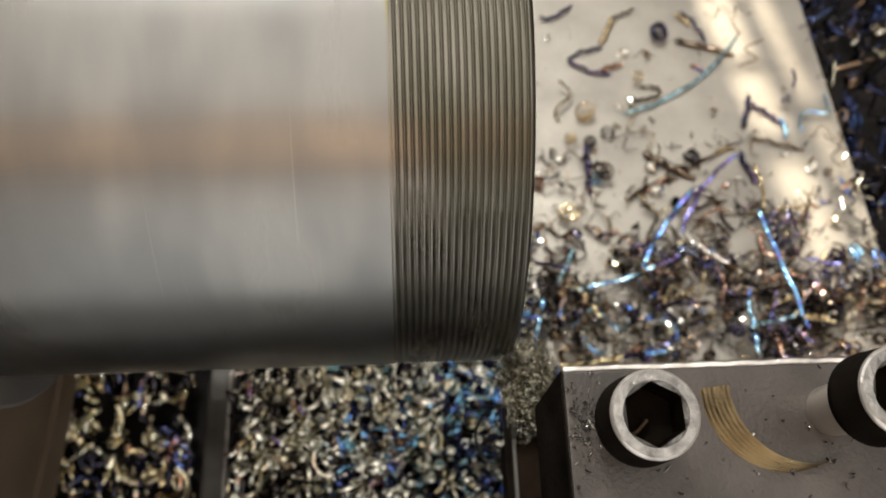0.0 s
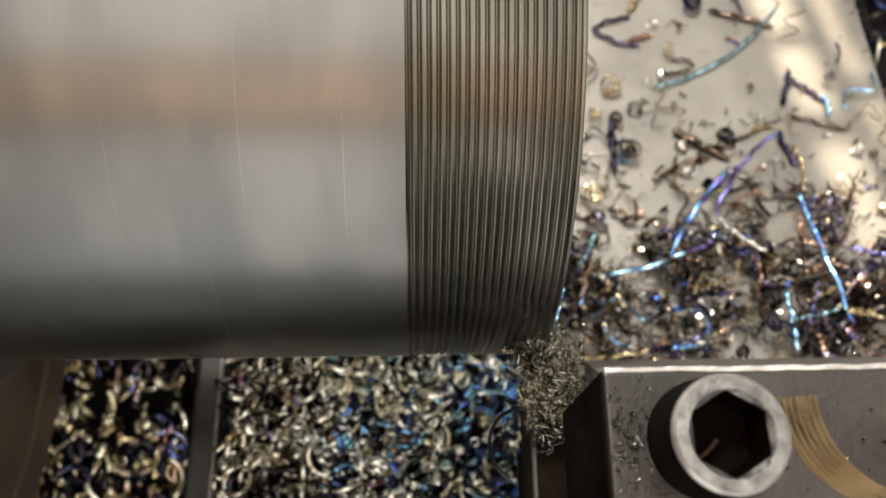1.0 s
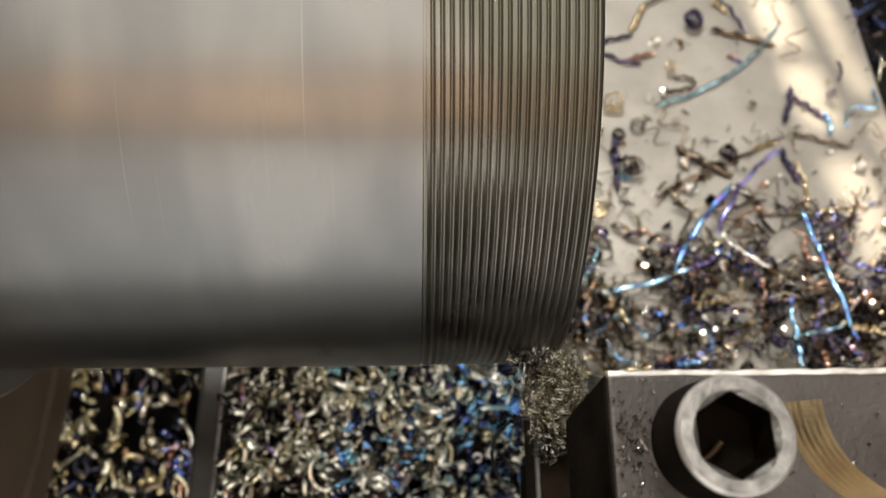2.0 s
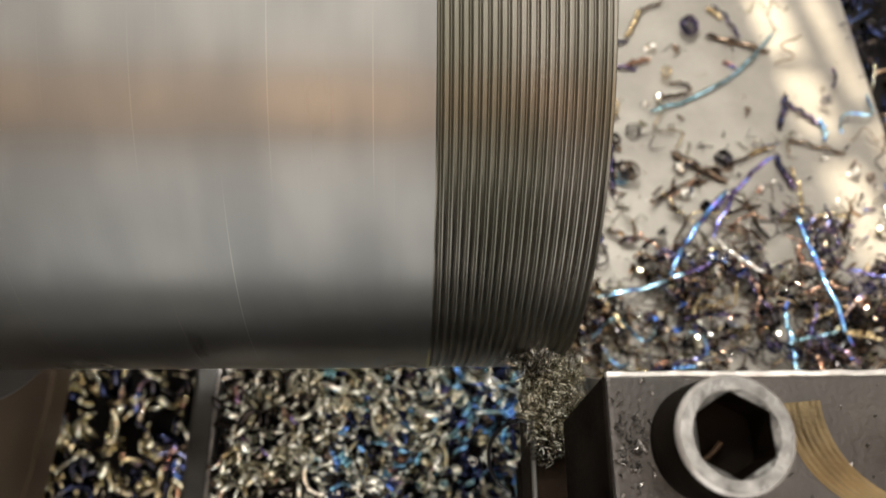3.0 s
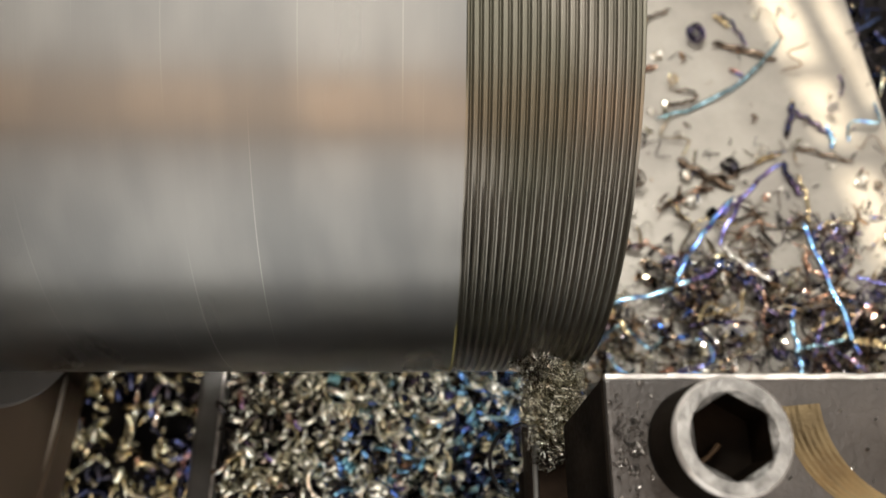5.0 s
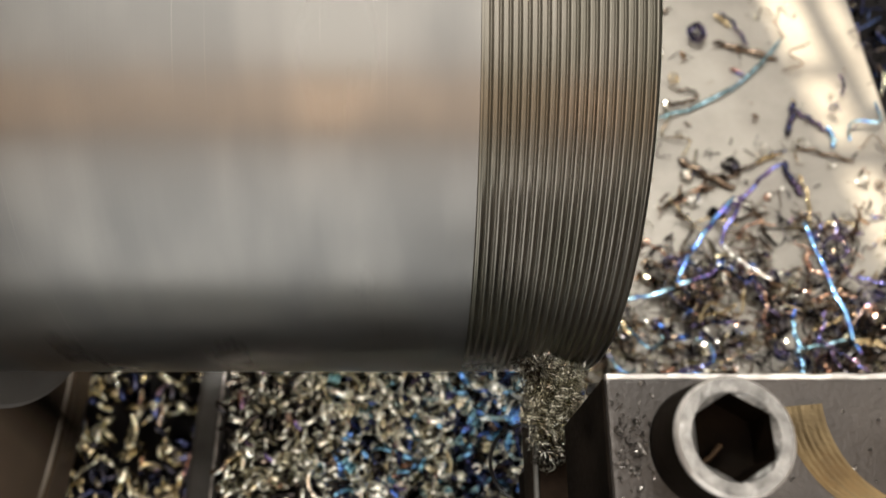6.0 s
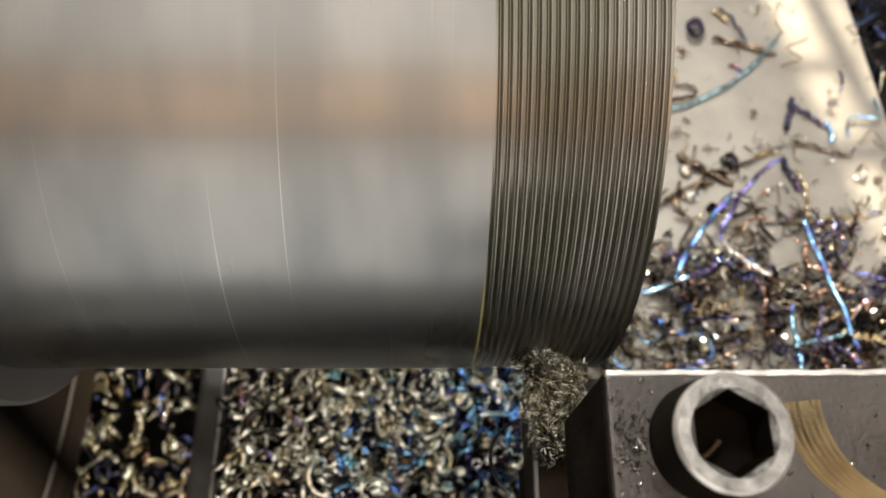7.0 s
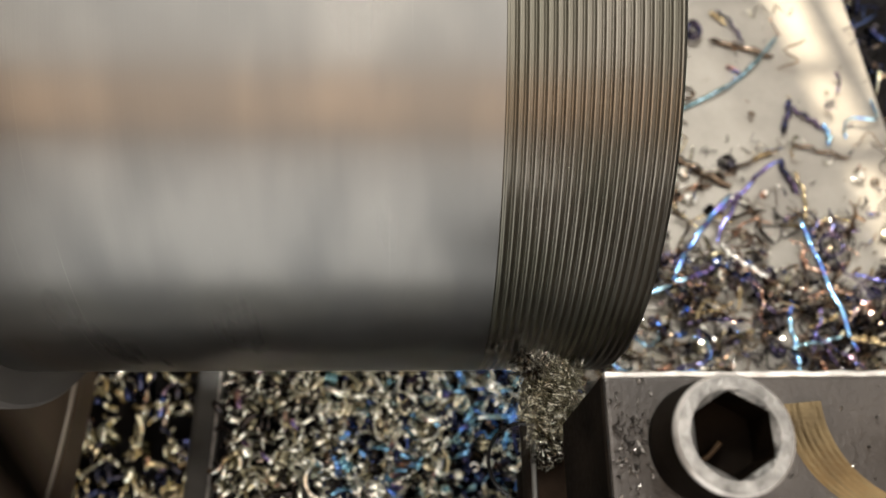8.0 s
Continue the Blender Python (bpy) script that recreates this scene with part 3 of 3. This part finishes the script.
# ---- carriage tray and bed ----
def tray():
    x0, x1, y0, y1 = -0.108, 3.60 * R, -2.15 * R, 4.4 * R
    bm = block(x0, x1, y0, y1, -0.012, 0.0)
    bmesh.ops.subdivide_edges(bm, edges=bm.edges[:], cuts=3, use_grid_fill=True)
    for v in bm.verts:
        v.co.z += tray_z(v.co.x, v.co.y)
    ob = tagged(part("apron_tray", bm, TRAY), "bare grey steel tray strewn with chips", "tray", kind="structure")
    # raised lip at the chuck side
    bm = block(x0 - 0.0060, x0 + 0.0070, y0, y1, -0.03, 0.004, 0.002)
    for v in bm.verts:
        v.co.z += tray_z(x0, v.co.y)
    part("tray_lip", bm, RAIL, ob, "dark grey oily raised lip")
    bm = block(x0 + 0.0071, x0 + 0.0086, y0, y1, -0.004, 0.009, 0.0005)
    for v in bm.verts:
        v.co.z += tray_z(x0, v.co.y)
    part("lip_edge", bm, DULL_EDGE, ob, "thin bright rubbed edge of the lip")
    # folded lip on the outer side
    bm = block(x1 - 0.004, x1 + 0.002, y0, y1, -0.06, -0.003, 0.001)
    for v in bm.verts:
        v.co.z += tray_z(x1, v.co.y)
    part("tray_lip", bm, TRAY, ob)
    # black sheet under the heap that paints in the shade between chips
    bm = block(x0 + 0.009, 0.07, y0 + 0.002, 0.02, 0.0005, 0.0025)
    bmesh.ops.subdivide_edges(bm, edges=bm.edges[:], cuts=7, use_grid_fill=True)
    for v in bm.verts:
        if v.co.x > 0.065 or v.co.y > 0.015:
            v.co.x += 0.012 * noise.noise((v.co.y * 60, 0, 2))
            v.co.y += 0.012 * noise.noise((v.co.x * 60, 4, 2))
        v.co.z += tray_z(v.co.x, v.co.y)
    part("oil_sludge", bm, DARK_TRAY, ob, "black sheet under the chips, painting in the shade between them")
    return ob


tray()
# dark block added out of view to darken what the bar reflects
tagged(part("saddle_front", block(-0.105, 0.5, -0.52, -0.19, -0.42, -0.25, 0.006), DARK_TRAY), "unseen dark block that darkens the bar's lower reflection", "lathe saddle", kind="structure")
tagged(part("sump_floor", block(0.2, 1.2, -0.6, 0.9, -0.40, -0.38), DARK_TRAY), "dark oily sump beside the tray", "sump", kind="structure")
BED = tagged(part("lathe_bed", block(-0.9, 0.35, -0.55, 0.7, -0.52, -0.375), DARK_TRAY), "dark oily cast-iron lathe bed", "lathe bed", kind="structure")


def pile_spot(x0, x1, y0, y1, high, power=1.0):
    def place(rng):
        x, y = rng.uniform(x0, x1), rng.uniform(y0, y1)
        return x, y, tray_z(x, y) + 0.003 + high * rng.random() ** power
    return place


def scattered_spot(rng):
    """Dense beside the tool post, thinning out up the tray."""
    x, y = rng.uniform(0.02, 0.312), rng.uniform(-0.16, 0.30)
    keep = 1.0 if y < 0.0 else math.exp(-y / 0.034) + 0.008
    clump = noise.noise((x * 34, y * 34, 0)) + 0.5 * noise.noise((x * 90, y * 90, 5))
    keep *= min(1, max(0.2 if y < 0.01 else 0.06, 0.55 + 2.2 * clump))
    if rng.random() > keep:
        return None
    return x, y, tray_z(x, y) + 0.002 + 0.014 * rng.random() * min(1, keep)


def sump_spot(rng):
    return rng.uniform(0.318, 0.55), rng.uniform(-0.2, 0.36), -0.375 + 0.09 * rng.random()


def bed_spot(rng):
    return -0.27 + 0.115 * rng.random() ** 1.2, rng.uniform(-0.17, 0.06), -0.372 + 0.036 * rng.random() ** 0.7


tagged(heap("swarf_heap", PALE_PILE, 2700, pile_spot(-0.092, 0.020, -0.180, 0.01, 0.036, 0.7), 0.0078, 11, (0.94, 0.06), 0.50, 0.32, smooth=True), "heap of pale curly steel chips", "swarf", kind="stuff")
tagged(heap("swarf_heap", BLUE_PILE, 2400, pile_spot(-0.045, 0.075, -0.17, 0.01, 0.035, 0.7), 0.0064, 12, (0.8, 0.1), 0.46, 0.3, smooth=True), "heap of blued and dark steel chips", "swarf", kind="stuff")
tagged(heap("swarf_heap", DARK_PILE, 11500, scattered_spot, 0.0068, 13, (0.72, 0.08), 0.42, 0.16), "brown and dark chips strewn over the tray", "swarf", kind="stuff")
tagged(heap("swarf_crumbs", DARK_PILE, 16000, scattered_spot, 0.0019, 14, (0.5, 0.0)), "fine dark crumbs of swarf on the tray", "swarf", kind="stuff")
tagged(heap("swarf_heap", SUMP_PILE, 1500, sump_spot, 0.011, 15, (0.55, 0.2), 0.4, 0.16, smooth=True), "dark blue tangled chips beside the tray", "swarf", kind="stuff")
tagged(heap("swarf_heap", DARK_PILE, 2900, scattered_spot, 0.0070, 17, (0.0, 0.1), 0.22, 0.14, True, 0.15), "thin wavy brown and silver chips over the tray", "swarf", kind="stuff")
BED_SWARF = tagged(heap("swarf_heap", BED_PILE, 620, bed_spot, 0.0125, 16, (0.95, 0.05), 0.55, 0.28, smooth=True), "loose golden and blue chips on the bed", "swarf", kind="stuff")


# ---- single long chips on the tray ----
def long_chip(colour, a, m, b, wide, lift):
    """A long chip lying on the tray along a bent line, slightly twisted and beaded."""
    p0, p1, p2 = (np.array(q) for q in (a, m, b))
    c = 2 * p1 - 0.5 * (p0 + p2)
    t = np.linspace(0, 1, 26)[:, None]
    xy = (1 - t) ** 2 * p0 + 2 * t * (1 - t) * c + t ** 2 * p2
    k = np.linspace(0, 1, 26)
    across = p2 - p0
    length = float(np.hypot(*across))
    side = np.array((-across[1], across[0])) / length
    wave = np.array([noise.noise((p0[0] * 900, q * length * 130, p0[1] * 700)) for q in k])
    xy += side * (0.0013 * wave)[:, None]
    z = np.array([tray_z(x, y) for x, y in xy]) + 0.002 + lift + 0.0010 * np.sin(19 * k + 40 * wide)
    path = np.column_stack([xy, z])
    centre = path.mean(0)
    v, f = sweep(path - centre, (-across[1], across[0], 0.15 * abs(across).sum()), wide * 0.95, wide * 0.5, 0.45)
    ob = mesh_object("long_chip", v, f, STRAND[colour], smooth=True)
    ob.location = centre
    words = {"sky": "bright sky-blue", "navy": "dark blue-black", "silver": "silvery"}.get(colour, colour)
    return tagged(ob, "long " + words + " tempered steel chip on the tray", "swarf", "long chips on the tray")


CHIPS_UPPER = (
    ("teal", (0.1597, 0.1292), (0.2140, 0.1538), (0.2570, 0.1990), 0.0030),
    ("brown", (0.2084, 0.1943), (0.2274, 0.1882), (0.2504, 0.1792), 0.0042),
    ("navy", (0.2172, 0.2214), (0.2263, 0.2098), (0.2320, 0.1913), 0.0022),
    ("gold", (0.2125, 0.2182), (0.2177, 0.2156), (0.2229, 0.2088), 0.0036),
    ("brown", (0.1836, 0.2245), (0.1717, 0.2202), (0.1615, 0.2107), 0.0026),
    ("gold", (0.1656, 0.2170), (0.1592, 0.2050), (0.1528, 0.1921), 0.0040),
    ("copper", (0.1479, 0.1663), (0.1562, 0.1707), (0.1667, 0.1737), 0.0036),
    ("brown", (0.1676, 0.1425), (0.1777, 0.1416), (0.1892, 0.1453), 0.0026),
    ("brown", (0.1892, 0.1453), (0.1874, 0.1524), (0.1766, 0.1519), 0.0026),
    ("navy", (0.2533, 0.1425), (0.2486, 0.1295), (0.2435, 0.1151), 0.0040),
    ("navy", (0.2528, 0.1369), (0.2613, 0.1277), (0.2700, 0.1200), 0.0034),
    ("sky", (0.2698, 0.1222), (0.2724, 0.1159), (0.2700, 0.1062), 0.0034),
)
CHIPS_MIDDLE = (
    ("brown", (0.2469, 0.1067), (0.2614, 0.1027), (0.2818, 0.0957), 0.0026),
    ("gold", (0.2181, 0.0937), (0.2268, 0.0989), (0.2353, 0.1010), 0.0034),
    ("brown", (0.1922, 0.0807), (0.2066, 0.0882), (0.2185, 0.0937), 0.0026),
    ("brown", (0.1698, 0.0977), (0.1838, 0.0857), (0.2012, 0.0748), 0.0056),
    ("brown", (0.1542, 0.0603), (0.1683, 0.0700), (0.1893, 0.0765), 0.0036),
    ("navy", (0.2372, 0.0958), (0.2387, 0.0813), (0.2438, 0.0705), 0.0042),
    ("gold", (0.2429, 0.0855), (0.2457, 0.0709), (0.2423, 0.0440), 0.0026),
    ("brown", (0.2018, 0.0670), (0.2108, 0.0585), (0.2142, 0.0442), 0.0036),
    ("navy", (0.1102, 0.2183), (0.1219, 0.2191), (0.1362, 0.2310), 0.0030),
    ("navy", (0.1310, 0.1076), (0.1294, 0.0862), (0.1285, 0.0651), 0.0044),
    ("navy", (0.1265, 0.1789), (0.1399, 0.1864), (0.1537, 0.1886), 0.0030),
    ("navy", (0.1265, 0.1789), (0.1402, 0.1687), (0.1570, 0.1647), 0.0030),
)
CHIPS_LOWER = (
    ("violet", (0.2290, 0.0876), (0.2025, 0.0657), (0.1795, 0.0297), 0.0030),
    ("blue", (0.1940, 0.0626), (0.1659, 0.0316), (0.1505, 0.0045), 0.0036),
    ("silver", (0.1778, 0.0271), (0.1889, 0.0160), (0.2023, 0.0059), 0.0029),
    ("sky", (0.1593, 0.0073), (0.1369, -0.0003), (0.1066, -0.0070), 0.0032),
    ("violet", (0.1743, 0.0150), (0.1671, 0.0108), (0.1593, 0.0073), 0.0030),
    ("blue", (0.2311, 0.0453), (0.2376, 0.0103), (0.2442, -0.0371), 0.0032),
    ("sky", (0.2117, -0.0163), (0.2111, -0.0333), (0.2110, -0.0513), 0.0036),
    ("teal", (0.2110, -0.0336), (0.2237, -0.0318), (0.2388, -0.0289), 0.0024),
    ("copper", (0.2290, 0.0257), (0.2289, 0.0154), (0.2400, 0.0096), 0.0040),
    ("gold", (0.2417, -0.0299), (0.2513, -0.0316), (0.2617, -0.0330), 0.0034),
    ("sky", (0.0866, -0.0116), (0.0818, -0.0285), (0.0774, -0.0449), 0.0036),
    ("navy", (0.0829, 0.0127), (0.0938, 0.0100), (0.1062, 0.0076), 0.0030),
    ("teal", (0.1093, 0.0211), (0.1034, 0.0104), (0.0976, -0.0001), 0.0028),
    ("gold", (0.1051, -0.0018), (0.1134, -0.0133), (0.1200, -0.0253), 0.0044),
)
CHIPS_NEAR = (
    ("gold", (0.0913, -0.0537), (0.1094, -0.0538), (0.1300, -0.0499), 0.0036),
    ("navy", (0.1296, -0.0521), (0.1381, -0.0495), (0.1468, -0.0529), 0.0040),
    ("sky", (0.1424, -0.0492), (0.1487, -0.0488), (0.1557, -0.0477), 0.0036),
    ("copper", (0.1334, -0.0474), (0.1385, -0.0463), (0.1407, -0.0441), 0.0040),
    ("copper", (0.2225, -0.0425), (0.2237, -0.0481), (0.2238, -0.0529), 0.0034),
    ("gold", (0.2442, -0.0292), (0.2514, -0.0284), (0.2583, -0.0302), 0.0036),
)
for row in CHIPS_UPPER + CHIPS_MIDDLE:
    long_chip(*row, 0.0006)
for row in CHIPS_LOWER + CHIPS_NEAR:
    long_chip(*row, 0.020 if row[0] == "silver" else 0.0145)


def ribbon_tangles():
    """Brown and violet ribbons in loose tangles where the strewn chips begin."""
    rng = np.random.default_rng(23)
    for x, y in ((0.168, 0.070), (0.185, 0.050), (0.215, 0.045), (0.228, 0.030), (0.262, 0.040), (0.150, 0.025), (0.190, 0.0), (0.170, -0.02), (0.240, -0.01), (0.225, -0.03), (0.265, 0.015)):
        for k in range(3 if y < 0.08 else 2):
            turn, n = rng.uniform(0, 3.14), rng.uniform(0.010, 0.017)
            px, py = x + rng.normal(0, 0.006), y + rng.normal(0, 0.006)
            dx, dy = n * math.cos(turn), n * math.sin(turn)
            bend = rng.uniform(-0.006, 0.006)
            colour = ("brown", "navy", "brown", "navy", "gold", "copper", "violet")[rng.integers(7)]
            long_chip(colour, (px - dx, py - dy), (px - bend * math.sin(turn), py + bend * math.cos(turn)), (px + dx, py + dy), rng.uniform(0.0016, 0.0030), 0.002 if y > 0.03 else 0.014)


ribbon_tangles()


def coiled_chip(colour, x, y, r, seed):
    """Tight coil of a few uneven turns, pulled a little apart."""
    rng = np.random.default_rng(seed)
    turns = rng.uniform(2.4, 4.2)
    t = np.linspace(0, turns * 6.283, int(16 * turns))
    ring = colour == "navy" and r > 0.007
    q = r * (0.92 + 0.06 * np.sin(0.41 * t)) if ring else r * (0.62 + 0.30 * np.sin(0.41 * t + rng.uniform(0, 6)))
    path = np.stack([q * np.cos(t) + 0.10 * r * np.sin(0.3 * t), q * np.sin(t) * 0.9, 0.0016 * t / 6.283], 1)
    turn = np.array(Euler((rng.uniform(-0.6, 0.6), rng.uniform(-0.6, 0.6), rng.uniform(0, 6))).to_matrix())
    v, f = sweep(path, (0, 0, 1), r * 0.30, r * 0.16)
    ob = mesh_object("coiled_chip", v @ turn.T, f, STRAND[colour], smooth=True)
    ob.location = (x, y, tray_z(x, y) + 0.004 + (0.009 if y < 0.03 else 0))
    words = {"sky": "sky-blue", "navy": "blue-black", "silver": "silvery"}.get(colour, colour)
    return tagged(ob, "small " + words + " coiled steel chip on the tray", "swarf", "coiled chips on the tray")


for i, row in enumerate((("navy", 0.195, 0.200, 0.0075),
                         ("navy", 0.275, 0.136, 0.0037),
                         ("gold", 0.173, 0.160, 0.0049),
                         ("gold", 0.133, 0.132, 0.0075),
                         ("gold", 0.120, 0.107, 0.0058),
                         ("gold", 0.113, 0.049, 0.0089),
                         ("brown", 0.138, 0.081, 0.0076),
                         ("navy", 0.152, 0.017, 0.0063),
                         ("navy", 0.252, 0.031, 0.0081),
                         ("navy", 0.256, -0.002, 0.0059),
                         ("navy", 0.264, -0.004, 0.0052),
                         ("sky", 0.286, 0.011, 0.0065),
                         ("navy", 0.200, -0.036, 0.0069),
                         ("navy", 0.211, -0.042, 0.0063))):
    coiled_chip(*row, 40 + i)


def curled_chips():
    """Separate curls lying on top of the heap and along the tray."""
    rng = np.random.default_rng(77)
    meshes = {}
    for k in range(96):
        colour = ("silver", "silver", "gold", "silver", "brown", "copper", "navy", "violet", "sky")[rng.integers(9)]
        shape = int(rng.integers(4))
        on_heap = k < 56
        if colour == "silver" and not on_heap:
            colour = "brown"
        if (colour, shape) not in meshes:
            r2 = np.random.default_rng(100 + shape)
            path = curl(r2, 0.0085, ("comma", "comma", "wisp", "coil")[shape])
            meshes[colour, shape] = mesh_object("curled_chip", *sweep(path, (0, 0, 1), 0.0027, 0.0018, 0.5), STRAND[colour])
            ob = meshes[colour, shape]
        else:
            ob = new("curled_chip", meshes[colour, shape].data)
        if on_heap:
            x, y, up = rng.uniform(-0.066, 0.06), rng.uniform(-0.165, -0.03), rng.uniform(0.024, 0.031)
        else:
            x, y, up = rng.uniform(0.09, 0.30), rng.uniform(-0.055, 0.19) if rng.random() < 0.4 else rng.uniform(-0.055, 0.05), 0.004
            up = 0.015 if y < 0.01 else 0.004
        lean = 1.2 if on_heap else 0.3
        ob.matrix_basis = pose(x, y, tray_z(x, y) + up, *(57.3 * rng.uniform(-lean, lean, 2)), rng.uniform(0, 360))
        words = {"sky": "sky-blue", "navy": "blue-black", "silver": "silvery"}.get(colour, colour)
        where = "on the heap" if on_heap else "on the tray"
        tagged(ob, "curled " + words + " steel chip lying " + where, "swarf", "curled chips " + where)


curled_chips()


def wire_loop():
    """Thin black chip that hangs in a loop beside the tool."""
    t = np.linspace(1.2, 4.3, 30)
    path = np.stack([0.0088 * np.cos(t), 0.0095 * np.sin(t), -0.001 * t], 1)
    v, f = sweep(path, (0, 0, 1), 0.0011, 0.0010, 0.9)
    ob = mesh_object("black_chip_loop", v, f, WIRE)
    ob.location = (0.0304, -0.1127, 0.001)
    return tagged(ob, "thin black chip curled in a loop beside the tool", "swarf")


wire_loop()


def post_crumbs():
    """Fine crumbs lying on the top of the tool post, thickest beside the first screw."""
    def spot(rng):
        if rng.random() < 0.45:
            x, y = rng.normal(0.437, 0.02) * R, rng.normal(-1.36, 0.05) * R
        else:
            x, y = rng.uniform(0.42, 1.6) * R, rng.uniform(-1.60, -1.225) * R
        return (x, y, 0.8903 * R + 0.0002) if x > 0.41 * R else None
    return tagged(heap("swarf_crumbs", GRIT, 210, spot, 0.0008, 31, (0.7, 0.0), 0.7, 0.4), "tiny metal crumbs lying on the tool post", "swarf", kind="stuff")


post_crumbs()


# ---- what moves ----
def motions():
    steps = [k / 10 for k in range(81)]
    walk(BAR, [(t, pose(FEED * t, 0, 0, TURN * t, 0, 0)) for t in steps])
    walk(CHUCK_THING, [(t, pose(FEED * t, 0, 0, TURN * t + 21.4, 0, 0)) for t in steps])
    walk(BED, [(t, pose(FEED * t, 0, 0)) for t in (0, 8)])
    walk(BED_SWARF, [(t, pose(FEED * t, 0, 0)) for t in (0, 8)])
    # the carriage feeds along the lathe, so the slots shaping the sun streaks slide past as the bed does
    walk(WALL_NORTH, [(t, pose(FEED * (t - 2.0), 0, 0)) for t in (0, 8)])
    x, y, z = 0.375 * R, -1.0 * R, 0.006
    walk(NOSE_TUFT, [(0, pose(x + 0.003, y - 0.006, z - 0.003)), (0.4, pose(x + 0.003, y - 0.005, z - 0.002)), (1.0, pose(x, y, z)), (3, pose(x + 0.001, y + 0.0005, z, 0, 0, 8)), (8, pose(x + 0.001, y, z, 0, 0, 12))])


motions()
